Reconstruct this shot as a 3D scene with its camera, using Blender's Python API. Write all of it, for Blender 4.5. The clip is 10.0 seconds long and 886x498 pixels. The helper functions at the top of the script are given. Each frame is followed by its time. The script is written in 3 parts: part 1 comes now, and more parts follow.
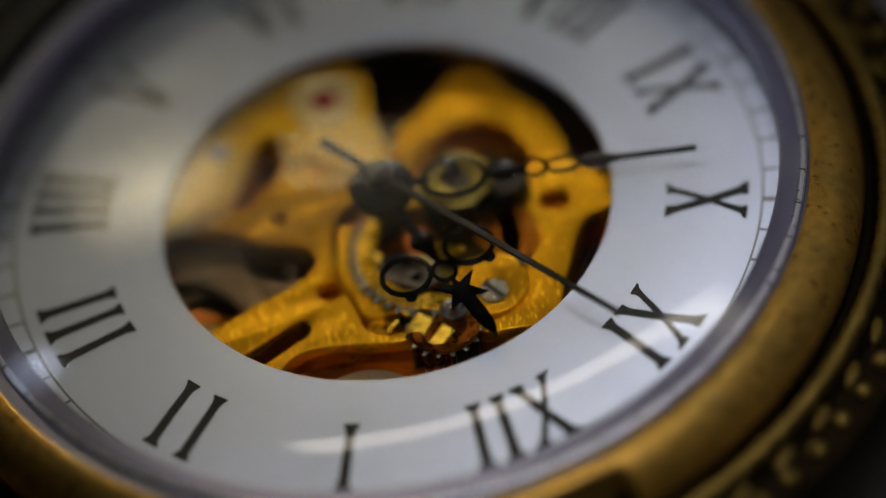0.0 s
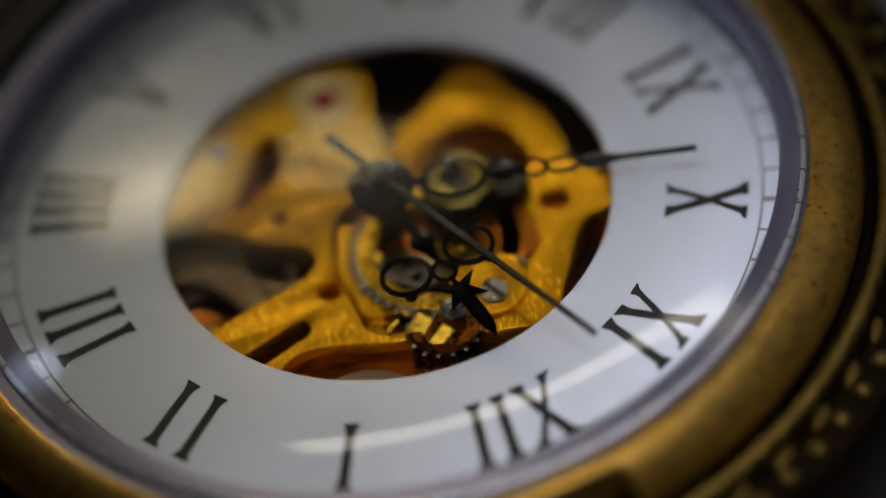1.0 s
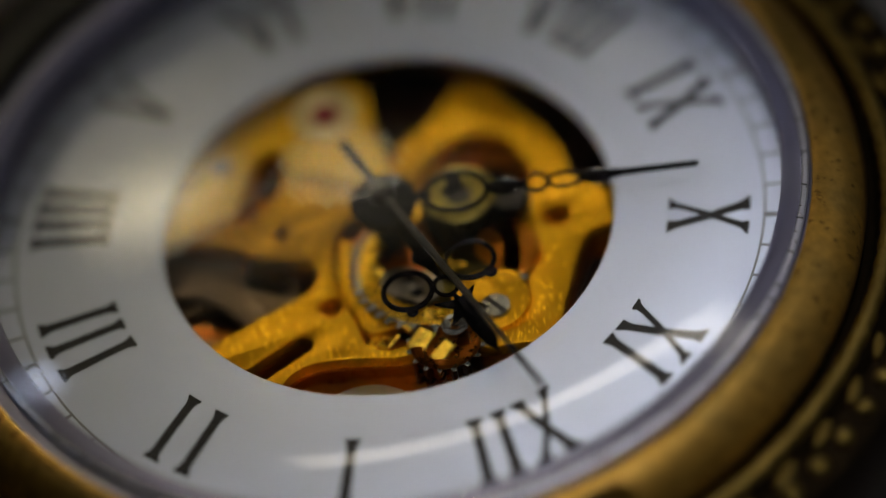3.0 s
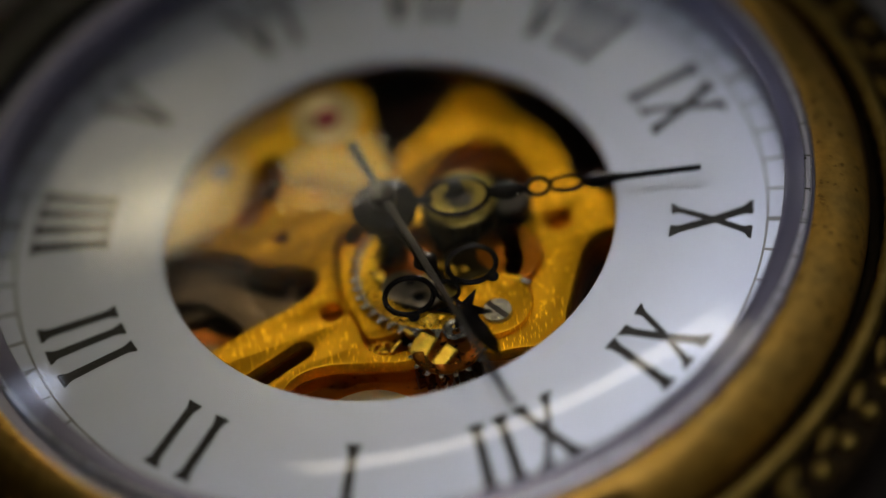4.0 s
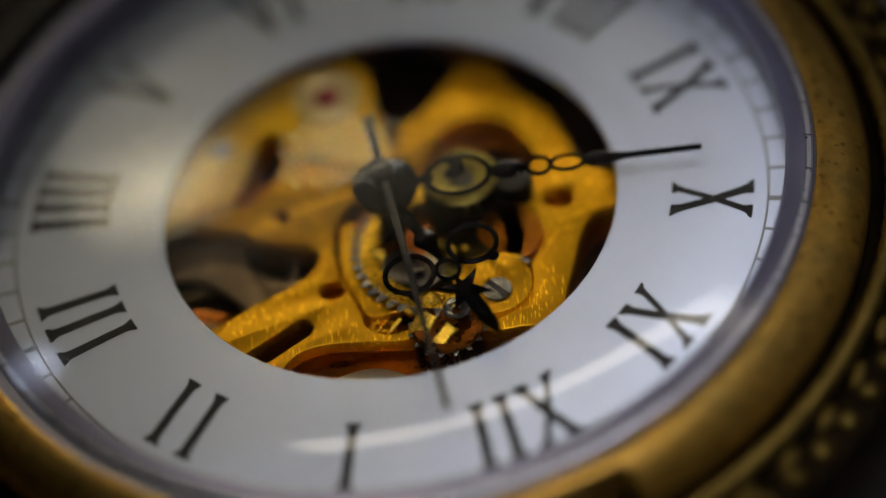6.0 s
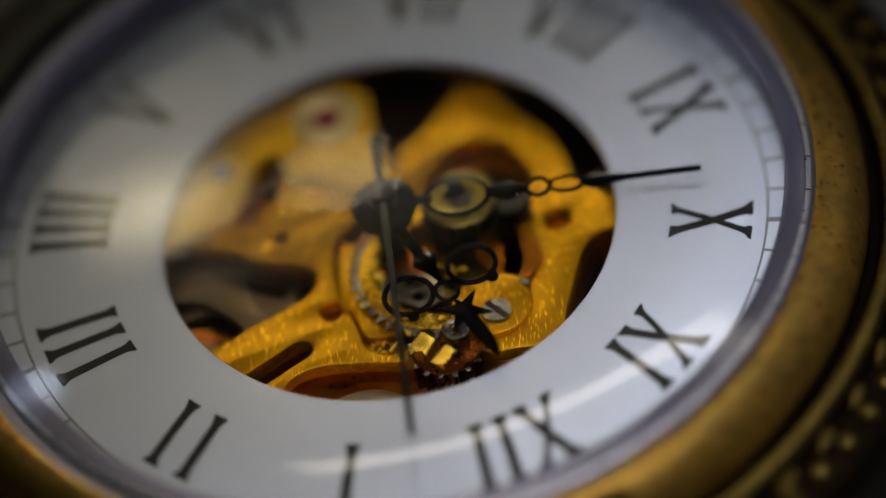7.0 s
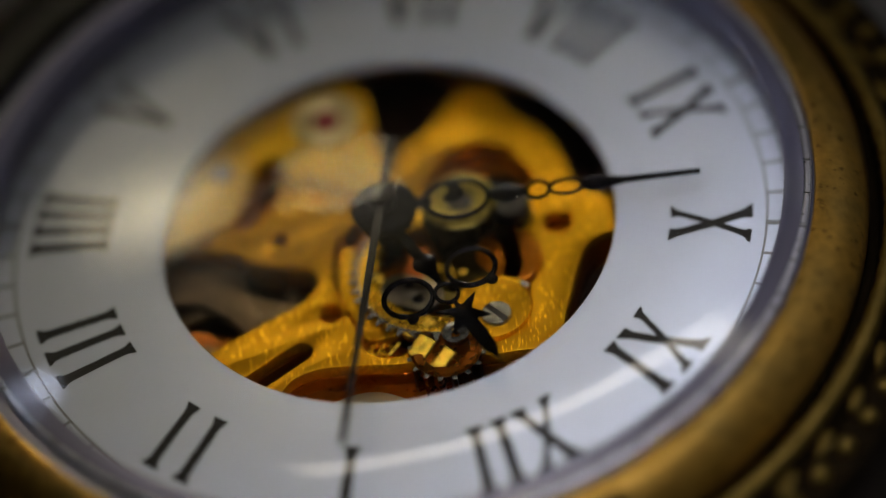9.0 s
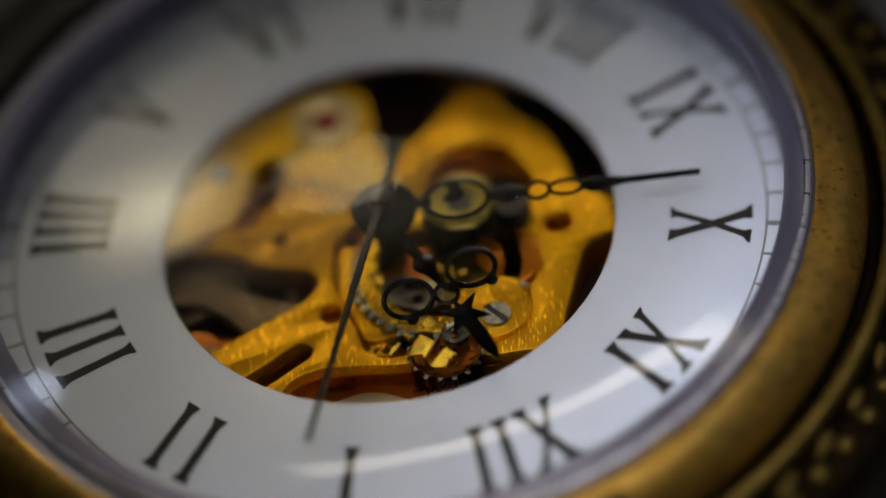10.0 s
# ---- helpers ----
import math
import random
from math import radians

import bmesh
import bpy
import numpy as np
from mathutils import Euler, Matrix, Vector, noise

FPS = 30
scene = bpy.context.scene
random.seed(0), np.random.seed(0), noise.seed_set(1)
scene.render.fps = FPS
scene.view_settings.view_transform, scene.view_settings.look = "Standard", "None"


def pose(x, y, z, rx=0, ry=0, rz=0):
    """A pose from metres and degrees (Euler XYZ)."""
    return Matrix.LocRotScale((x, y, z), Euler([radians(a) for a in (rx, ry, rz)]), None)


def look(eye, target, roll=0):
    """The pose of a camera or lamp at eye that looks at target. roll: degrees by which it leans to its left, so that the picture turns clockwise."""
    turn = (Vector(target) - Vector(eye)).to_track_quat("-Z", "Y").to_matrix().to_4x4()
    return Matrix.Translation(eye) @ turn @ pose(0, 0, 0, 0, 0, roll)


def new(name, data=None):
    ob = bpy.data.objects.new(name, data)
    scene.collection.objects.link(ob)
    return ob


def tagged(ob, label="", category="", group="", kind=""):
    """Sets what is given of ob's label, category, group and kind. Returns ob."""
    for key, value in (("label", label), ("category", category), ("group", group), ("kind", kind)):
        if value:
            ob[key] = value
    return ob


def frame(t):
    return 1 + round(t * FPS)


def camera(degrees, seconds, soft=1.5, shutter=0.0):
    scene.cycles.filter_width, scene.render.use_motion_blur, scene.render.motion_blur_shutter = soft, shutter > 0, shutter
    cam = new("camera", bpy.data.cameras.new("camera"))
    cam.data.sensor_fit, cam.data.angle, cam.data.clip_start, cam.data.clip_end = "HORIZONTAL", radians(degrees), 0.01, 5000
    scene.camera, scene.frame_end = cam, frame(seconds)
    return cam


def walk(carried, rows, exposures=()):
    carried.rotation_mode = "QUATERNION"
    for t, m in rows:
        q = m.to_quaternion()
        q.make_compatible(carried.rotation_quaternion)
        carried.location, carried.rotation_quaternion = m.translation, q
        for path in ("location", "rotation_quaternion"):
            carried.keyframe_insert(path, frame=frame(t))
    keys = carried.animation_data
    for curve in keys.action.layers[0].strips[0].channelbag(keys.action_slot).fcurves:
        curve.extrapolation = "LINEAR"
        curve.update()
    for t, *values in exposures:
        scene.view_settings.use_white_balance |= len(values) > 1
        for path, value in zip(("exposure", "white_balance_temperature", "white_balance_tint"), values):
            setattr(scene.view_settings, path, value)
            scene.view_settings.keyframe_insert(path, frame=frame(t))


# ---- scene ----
# All sizes of the watch are written in millimetres; MM turns them into metres.
MM = 0.001
DIAL_Z = 0.0105          # height of the dial's face above the table top

# ---- camera ----
cam = camera(12.86, 10.0, soft=1.1)
cam.data.dof.use_dof = True
cam.data.dof.focus_distance = 0.1680
cam.data.dof.aperture_fstop = 9.8
cam.data.dof.aperture_blades = 7

PATH = [
    (0, (30.292, 114.302, 126.556), (-1.177, 3.592), -11.061),
    (1.0, (30.292, 114.302, 126.556), (-1.177, 3.592), -11.061),
    (1.5, (30.289, 114.333, 126.560), (-1.208, 3.513), -11.035),
    (2, (30.266, 114.374, 126.465), (-1.287, 3.327), -11.039),
    (2.5, (30.221, 114.285, 126.502), (-1.414, 3.035), -11.060),
    (2.7, (30.209, 114.270, 126.497), (-1.453, 2.935), -11.034),
    (3.8, (30.066, 113.781, 125.883), (-1.542, 2.476), -10.996),
    (4, (30.053, 113.785, 125.764), (-1.528, 2.478), -11.015),
    (4.5, (30.038, 113.811, 125.739), (-1.336, 2.878), -10.985),
    (5, (30.041, 113.800, 125.651), (-1.130, 3.343), -11.015),
    (5.5, (30.031, 113.814, 125.690), (-0.982, 3.683), -11.013),
    (5.7, (30.002, 113.752, 125.676), (-0.946, 3.753), -11.001),
    (6.8, (29.966, 113.662, 125.656), (-1.480, 2.626), -10.923),
    (7, (29.998, 113.737, 125.672), (-1.541, 2.490), -10.886),
    (7.5, (29.943, 113.644, 125.783), (-1.603, 2.351), -10.837),
    (8.5, (29.960, 113.686, 125.849), (-1.612, 2.348), -10.821),
    (9.5, (29.983, 113.727, 125.948), (-1.624, 2.345), -10.803),
    (10, (29.981, 113.732, 125.958), (-1.627, 2.335), -10.781),
]
walk(cam, [(t, look((e[0] * MM, e[1] * MM, e[2] * MM + DIAL_Z), (g[0] * MM, g[1] * MM, DIAL_Z), r))
           for t, e, g, r in PATH])

# ---- world and lights ----
world = bpy.data.worlds.new("world")
scene.world = world
world.use_nodes = True
wn = world.node_tree
sky = wn.nodes.new("ShaderNodeTexSky")
sky.sky_type = "NISHITA"
sky.sun_disc = False
sky.sun_elevation = radians(35)
sky.sun_rotation = radians(200)
bg = wn.nodes["Background"]
bg.inputs["Strength"].default_value = 0.01
wn.links.new(sky.outputs["Color"], bg.inputs["Color"])


K = 0.35                 # size of the unseen black box added round the table, against a 4 m room


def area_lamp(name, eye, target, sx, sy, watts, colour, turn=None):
    """An unseen rectangular lamp in an opening of the added box; places, sizes and power in units of K."""
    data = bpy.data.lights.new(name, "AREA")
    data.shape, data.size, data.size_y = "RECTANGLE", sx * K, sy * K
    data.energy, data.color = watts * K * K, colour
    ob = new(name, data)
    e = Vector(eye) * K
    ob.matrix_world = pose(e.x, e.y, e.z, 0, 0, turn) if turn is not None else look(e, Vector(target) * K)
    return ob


# LOW, MID and TOP stand for the window whose reflection hazes the glass.
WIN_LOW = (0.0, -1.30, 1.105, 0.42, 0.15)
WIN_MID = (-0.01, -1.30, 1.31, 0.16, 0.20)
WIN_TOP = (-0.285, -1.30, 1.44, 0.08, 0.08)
# The next three openings are added unseen, to brighten gilt, rim and bezel.
FILL_HIGH = (-0.24, -1.30, 1.60, 0.52, 0.26)
FILL_EAST = (1.10, -1.30, 1.60, 0.12, 0.28)
FILL_SIDE = (-2.0, -0.40, 1.25, 1.3, 0.8)
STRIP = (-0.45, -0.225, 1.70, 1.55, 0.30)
for win, watts in ((WIN_LOW, 0.10), (WIN_MID, 0.36), (WIN_TOP, 0.26), (FILL_HIGH, 0.05)):
    area_lamp("opening_light", (win[0], win[1] - 0.06, win[2]), (0, 0, 0.2), win[3], win[4], watts, (1.0, 0.86, 0.54))
area_lamp("opening_light", (FILL_SIDE[0] - 0.06, FILL_SIDE[1], FILL_SIDE[2]), (0, 0, 0.2), FILL_SIDE[3], FILL_SIDE[4], 0.85, (0.96, 0.95, 0.96))
area_lamp("opening_light", (FILL_EAST[0], FILL_EAST[1] - 0.06, FILL_EAST[2]), (0, 0, 0.1), FILL_EAST[3], FILL_EAST[4], 0.65, (0.62, 0.72, 1.0))
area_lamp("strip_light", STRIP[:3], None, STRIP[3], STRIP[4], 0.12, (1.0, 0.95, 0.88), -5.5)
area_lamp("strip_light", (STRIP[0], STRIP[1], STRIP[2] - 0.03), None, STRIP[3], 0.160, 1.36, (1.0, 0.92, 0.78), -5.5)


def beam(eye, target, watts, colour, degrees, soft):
    """A narrow beam added from an unseen point, with no lamp body."""
    data = bpy.data.lights.new("added_beam_light", "SPOT")
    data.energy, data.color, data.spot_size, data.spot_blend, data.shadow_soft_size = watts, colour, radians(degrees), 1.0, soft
    new("added_beam_light", data).matrix_world = look(eye, target)


# Added pool from above: brightens the dial's lower right, fades to its upper left.
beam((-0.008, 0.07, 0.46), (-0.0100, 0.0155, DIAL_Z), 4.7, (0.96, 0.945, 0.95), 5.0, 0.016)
# Added low beam: brightens the upper left gilt.
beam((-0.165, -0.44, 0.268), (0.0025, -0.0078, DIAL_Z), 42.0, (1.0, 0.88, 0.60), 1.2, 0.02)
scene.view_settings.exposure = 0.0


# ---- materials ----
def mat(name, base, rough=0.5, metal=0.0, var=0.12, scale=600.0, bump=0.0, bscale=2500.0, stretch=None,
        base2=None, rough_var=0.08, spec=0.5, coat=0.0, specks=0.0):
    """A procedural surface: two scales of colour change, uneven gloss and fine relief. Scales are per metre."""
    m = bpy.data.materials.new(name)
    m.use_nodes = True
    n, l = m.node_tree.nodes, m.node_tree.links
    p = n["Principled BSDF"]
    tc = n.new("ShaderNodeTexCoord")
    src = tc.outputs["Object"]
    mp = n.new("ShaderNodeMapping")
    if stretch:
        mp.inputs["Rotation"].default_value = (0, 0, radians(stretch[3]))
        mp.inputs["Scale"].default_value = stretch[:3]
    l.new(src, mp.inputs["Vector"])
    big = n.new("ShaderNodeTexNoise")
    big.inputs["Scale"].default_value = scale
    big.inputs["Detail"].default_value = 4
    l.new(src, big.inputs["Vector"])
    fine = n.new("ShaderNodeTexNoise")
    fine.inputs["Scale"].default_value = bscale
    fine.inputs["Detail"].default_value = 5
    l.new(mp.outputs["Vector"], fine.inputs["Vector"])
    c2 = base2 or tuple(c * (1 - 2.2 * var) for c in base)
    ramp = n.new("ShaderNodeValToRGB")
    ramp.color_ramp.elements[0].position, ramp.color_ramp.elements[1].position = 0.3, 0.7
    ramp.color_ramp.elements[0].color = (*c2, 1)
    ramp.color_ramp.elements[1].color = (*base, 1)
    l.new(big.outputs["Fac"], ramp.inputs["Fac"])
    mix = n.new("ShaderNodeMix")
    mix.data_type, mix.blend_type = "RGBA", "MULTIPLY"
    mix.inputs["Factor"].default_value = min(1.0, var * 3)
    l.new(ramp.outputs["Color"], mix.inputs["A"])
    l.new(fine.outputs["Fac"], mix.inputs["B"])
    l.new(ramp.outputs["Color"] if var <= 0 else mix.outputs["Result"], p.inputs["Base Color"])
    if specks:
        sp = n.new("ShaderNodeTexNoise")
        sp.inputs["Scale"].default_value, sp.inputs["Detail"].default_value = bscale * 0.9, 3
        l.new(src, sp.inputs["Vector"])
        sr = n.new("ShaderNodeMapRange")
        sr.inputs["From Min"].default_value, sr.inputs["From Max"].default_value = 0.60, 0.70
        sr.inputs["To Max"].default_value = specks
        l.new(sp.outputs["Fac"], sr.inputs["Value"])
        dark = n.new("ShaderNodeMix")
        dark.data_type = "RGBA"
        dark.inputs["B"].default_value = (base[0] * 0.12, base[1] * 0.10, base[2] * 0.12, 1)
        l.new(mix.outputs["Result"], dark.inputs["A"])
        l.new(sr.outputs["Result"], dark.inputs["Factor"])
        l.new(dark.outputs["Result"], p.inputs["Base Color"])
    mr = n.new("ShaderNodeMapRange")
    mr.inputs["To Min"].default_value = max(0.02, rough - rough_var)
    mr.inputs["To Max"].default_value = min(1.0, rough + rough_var)
    l.new(fine.outputs["Fac"], mr.inputs["Value"])
    l.new(mr.outputs["Result"], p.inputs["Roughness"])
    p.inputs["Metallic"].default_value = metal
    p.inputs["Specular IOR Level"].default_value = spec
    p.inputs["Coat Weight"].default_value = coat
    if bump:
        bn = n.new("ShaderNodeBump")
        bn.inputs["Strength"].default_value = bump
        bn.inputs["Distance"].default_value = 0.00004
        l.new(fine.outputs["Fac"], bn.inputs["Height"])
        l.new(bn.outputs["Normal"], p.inputs["Normal"])
    return m


def brushed(name, base, rough, metal=0.72, relief=0.75):
    """Metal with straight brush lines along y, grain, and slow colour drift."""
    m = bpy.data.materials.new(name)
    m.use_nodes = True
    n, l = m.node_tree.nodes, m.node_tree.links
    p = n["Principled BSDF"]
    p.inputs["Metallic"].default_value = metal
    p.inputs["Specular IOR Level"].default_value = 0.0
    tc = n.new("ShaderNodeTexCoord")
    mp = n.new("ShaderNodeMapping")
    mp.inputs["Scale"].default_value = (1.0, 0.09, 1.0)
    turned = n.new("ShaderNodeVectorRotate")
    turned.rotation_type = "Z_AXIS"
    turned.inputs["Angle"].default_value = radians(18)
    l.new(tc.outputs["Object"], turned.inputs["Vector"])
    l.new(turned.outputs["Vector"], mp.inputs["Vector"])

    def noise_node(vector, scale, detail):
        t = n.new("ShaderNodeTexNoise")
        t.inputs["Scale"].default_value, t.inputs["Detail"].default_value = scale, detail
        l.new(vector, t.inputs["Vector"])
        return t.outputs["Fac"]

    lines = noise_node(mp.outputs["Vector"], 19000, 2)
    grain = noise_node(tc.outputs["Object"], 11000, 3)
    drift = noise_node(tc.outputs["Object"], 260, 3)
    height = n.new("ShaderNodeMath")
    height.operation = "MULTIPLY_ADD"
    height.inputs[1].default_value = 0.10
    l.new(grain, height.inputs[0])
    l.new(lines, height.inputs[2])
    bump = n.new("ShaderNodeBump")
    bump.inputs["Strength"].default_value, bump.inputs["Distance"].default_value = relief, 0.000012
    l.new(height.outputs[0], bump.inputs["Height"])
    l.new(bump.outputs["Normal"], p.inputs["Normal"])
    ramp = n.new("ShaderNodeValToRGB")
    ramp.color_ramp.elements[0].position, ramp.color_ramp.elements[1].position = 0.32, 0.66
    ramp.color_ramp.elements[0].color = (base[0] * 0.88, base[1] * 0.82, base[2] * 0.7, 1)
    ramp.color_ramp.elements[1].color = (*base, 1)
    l.new(lines, ramp.inputs["Fac"])
    mix = n.new("ShaderNodeMix")
    mix.data_type, mix.blend_type = "RGBA", "MULTIPLY"
    mix.inputs["Factor"].default_value = 0.2
    l.new(ramp.outputs["Color"], mix.inputs["A"])
    l.new(drift, mix.inputs["B"])
    l.new(mix.outputs["Result"], p.inputs["Base Color"])
    mr = n.new("ShaderNodeMapRange")
    mr.inputs["To Min"].default_value, mr.inputs["To Max"].default_value = rough - 0.08, rough + 0.08
    l.new(lines, mr.inputs["Value"])
    l.new(mr.outputs["Result"], p.inputs["Roughness"])
    return m


def glass(name, colour=(1, 1, 1), rough=0.0, ior=1.5):
    m = bpy.data.materials.new(name)
    m.use_nodes = True
    p = m.node_tree.nodes["Principled BSDF"]
    p.inputs["Base Color"].default_value = (*colour, 1)
    p.inputs["Roughness"].default_value = rough
    p.inputs["IOR"].default_value = ior
    p.inputs["Transmission Weight"].default_value = 1
    return m


M_DIAL = mat("dial_enamel", (0.52, 0.575, 0.715), 0.42, var=0.02, scale=500, bump=0.05, bscale=9000)
M_INK = mat("black_ink", (0.010, 0.009, 0.010), 0.5, var=0.1, scale=3000, spec=0.2)
M_TRACK = mat("grey_ink", (0.19, 0.19, 0.20), 0.5, var=0.1, scale=3000)
M_GOLD = brushed("brushed_gold", (1.0, 0.50, 0.016), 0.25)
M_COCK = brushed("satin_gold", (1.0, 0.56, 0.025), 0.20, 0.30, 0.5)
M_GOLD_P = mat("polished_gold", (1.0, 0.56, 0.03), 0.27, 1.0, var=0.02, scale=900, bump=0.05, bscale=5000)
M_SPARK = mat("bright_gilt", (1.0, 0.62, 0.06), 0.20, 1.0, var=0.03, scale=900, bump=1.0, bscale=9000, stretch=(1, 0.2, 1, 18))
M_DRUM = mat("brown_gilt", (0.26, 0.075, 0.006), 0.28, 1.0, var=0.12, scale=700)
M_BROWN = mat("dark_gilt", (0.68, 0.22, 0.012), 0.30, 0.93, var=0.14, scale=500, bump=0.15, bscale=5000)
M_BASE = mat("depth_shade", (0.035, 0.012, 0.004), 0.55, 0.6, var=0.15, scale=500, bump=0.3, bscale=6000)
M_DARK = mat("dark_steel", (0.05, 0.045, 0.045), 0.4, 0.8, var=0.15, scale=700)
M_STEEL = mat("steel", (0.62, 0.61, 0.58), 0.24, 1.0, var=0.06, scale=900, bump=0.15, bscale=6000)
M_TAN = mat("tarnished_brass", (0.22, 0.15, 0.085), 0.5, 1.0, var=0.15, scale=500)
M_HAND = mat("blackened_steel", (0.03, 0.03, 0.042), 0.14, 1.0, var=0.1, scale=1500)
M_SECOND = mat("dark_brown_steel", (0.016, 0.012, 0.010), 0.45, 0.2, var=0.1, scale=1500, spec=0.15)
M_BRONZE = mat("antique_bronze", (0.82, 0.455, 0.075), 0.40, 0.75, var=0.22, scale=330, bump=0.7, bscale=2200,
               base2=(0.52, 0.33, 0.08), rough_var=0.12, specks=0.7)
M_AGED = mat("aged_bronze", (0.45, 0.31, 0.08), 0.5, 1.0, var=0.18, scale=400, bump=0.7, bscale=2600, specks=0.6)
M_PATINA = mat("dark_patina", (0.035, 0.022, 0.008), 0.5, 0.9, var=0.18, scale=400, bump=0.3, bscale=2600)
M_BLACK = mat("band_black", (0.012, 0.011, 0.012), 0.5, 0.3, var=0.15, scale=400, bump=0.2, bscale=2600, spec=0.2)
M_BAND = mat("pale_silver", (0.66, 0.66, 0.76), 0.28, 1.0, var=0.0, scale=100, rough_var=0.02)
M_RIM = mat("satin_rim", (0.23, 0.225, 0.335), 0.32, 0.85, var=0.0, scale=100, rough_var=0.02)
M_BARREL = mat("oxidised_brass", (0.085, 0.062, 0.02), 0.34, 1.0, var=0.3, scale=1100, bump=0.5, bscale=2600, stretch=(1, 1, 0.08, 0))
M_OLIVE = mat("olive_brass", (0.42, 0.32, 0.07), 0.4, 1.0, var=0.25, scale=900, bump=0.3, bscale=3000)
M_COPPER = mat("copper", (0.42, 0.12, 0.015), 0.45, 1.0, var=0.15, scale=600)
M_RUBY = mat("ruby", (0.28, 0.02, 0.03), 0.12, 0.0, var=0.05, coat=1.0)
M_LEVER = mat("worn_steel", (0.55, 0.46, 0.34), 0.35, 1.0, var=0.2, scale=900, bump=0.3, bscale=3000)
M_PEARL = mat("pale_steel", (0.75, 0.74, 0.68), 0.3, 1.0, var=0.05)
M_CHATON = mat("pale_gilt", (0.80, 0.62, 0.28), 0.4, 0.75, var=0.08)
M_DUST = mat("dust", (0.5, 0.48, 0.44), 0.9, var=0.1, scale=5000)
M_CRYSTAL = glass("mineral_glass", ior=1.62)
M_TABLE = mat("grey_cloth", (0.36, 0.35, 0.38), 0.85, var=0.12, scale=40, bump=0.6, bscale=900)
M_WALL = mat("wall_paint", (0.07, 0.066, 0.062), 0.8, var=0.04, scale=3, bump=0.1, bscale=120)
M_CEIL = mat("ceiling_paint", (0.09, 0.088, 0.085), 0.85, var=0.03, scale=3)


# ---- mesh helpers ----
def mesh_from(name, verts, faces, material, smooth=False, k=MM):
    me = bpy.data.meshes.new(name)
    me.from_pydata([(x * k, y * k, z * k) for x, y, z in verts], [], faces)
    me.materials.append(material)
    bm = bmesh.new()
    bm.from_mesh(me)
    bmesh.ops.recalc_face_normals(bm, faces=bm.faces)
    bm.to_mesh(me)
    bm.free()
    if smooth:
        me.polygons.foreach_set("use_smooth", [True] * len(me.polygons))
        me.set_sharp_from_angle(angle=radians(35))
    return me


def put(name, me, parent=None, m=None, label=""):
    ob = new(name, me)
    ob.parent = parent
    if m is not None:
        ob.matrix_basis = m
    return tagged(ob, label=label)


def at(x, y, z=0.0, turn=0.0):
    """A pose in the watch's space, in millimetres."""
    return pose(x * MM, y * MM, z * MM, 0, 0, turn)


def lathe(name, profile, material, n=160, rfun=None, closed=True, smooth=True):
    """A solid of revolution; profile is a closed loop of (r, z)."""
    verts, faces = [], []
    k = len(profile)
    for i in range(n):
        a = 2 * math.pi * i / n
        for r, z in profile:
            rr = rfun(r, z, a) if rfun else r
            verts.append((rr * math.sin(a), rr * math.cos(a), z))
    for i in range(n):
        j = (i + 1) % n
        for c in range(k if closed else k - 1):
            d = (c + 1) % k
            faces.append((i * k + c, j * k + c, j * k + d, i * k + d))
    return mesh_from(name, verts, faces, material, smooth)


def circle(cx, cy, r, n=40, sq=1.0, turn=0.0):
    c, s = math.cos(radians(turn)), math.sin(radians(turn))
    out = []
    for i in range(n):
        a = 2 * math.pi * i / n
        x, y = r * math.cos(a), r * sq * math.sin(a)
        out.append((cx + c * x - s * y, cy + s * x + c * y))
    return out


def capsule(x0, y0, x1, y1, r, n=12):
    a = math.atan2(y1 - y0, x1 - x0)
    out = []
    for i in range(n + 1):
        b = a - math.pi / 2 + math.pi * i / n
        out.append((x1 + r * math.cos(b), y1 + r * math.sin(b)))
    for i in range(n + 1):
        b = a + math.pi / 2 + math.pi * i / n
        out.append((x0 + r * math.cos(b), y0 + r * math.sin(b)))
    return out


def smooth_loop(pts, n=6):
    """A rounded closed outline through a few corner points."""
    out, k = [], len(pts)
    for i in range(k):
        p0, p1, p2, p3 = (Vector(pts[(i + d) % k]) for d in (-1, 0, 1, 2))
        for j in range(n):
            t = j / n
            q = 0.5 * (2 * p1 + (p2 - p0) * t + (2 * p0 - 5 * p1 + 4 * p2 - p3) * t * t + (3 * p1 - p0 - 3 * p2 + p3) * t ** 3)
            out.append((q.x, q.y))
    return out


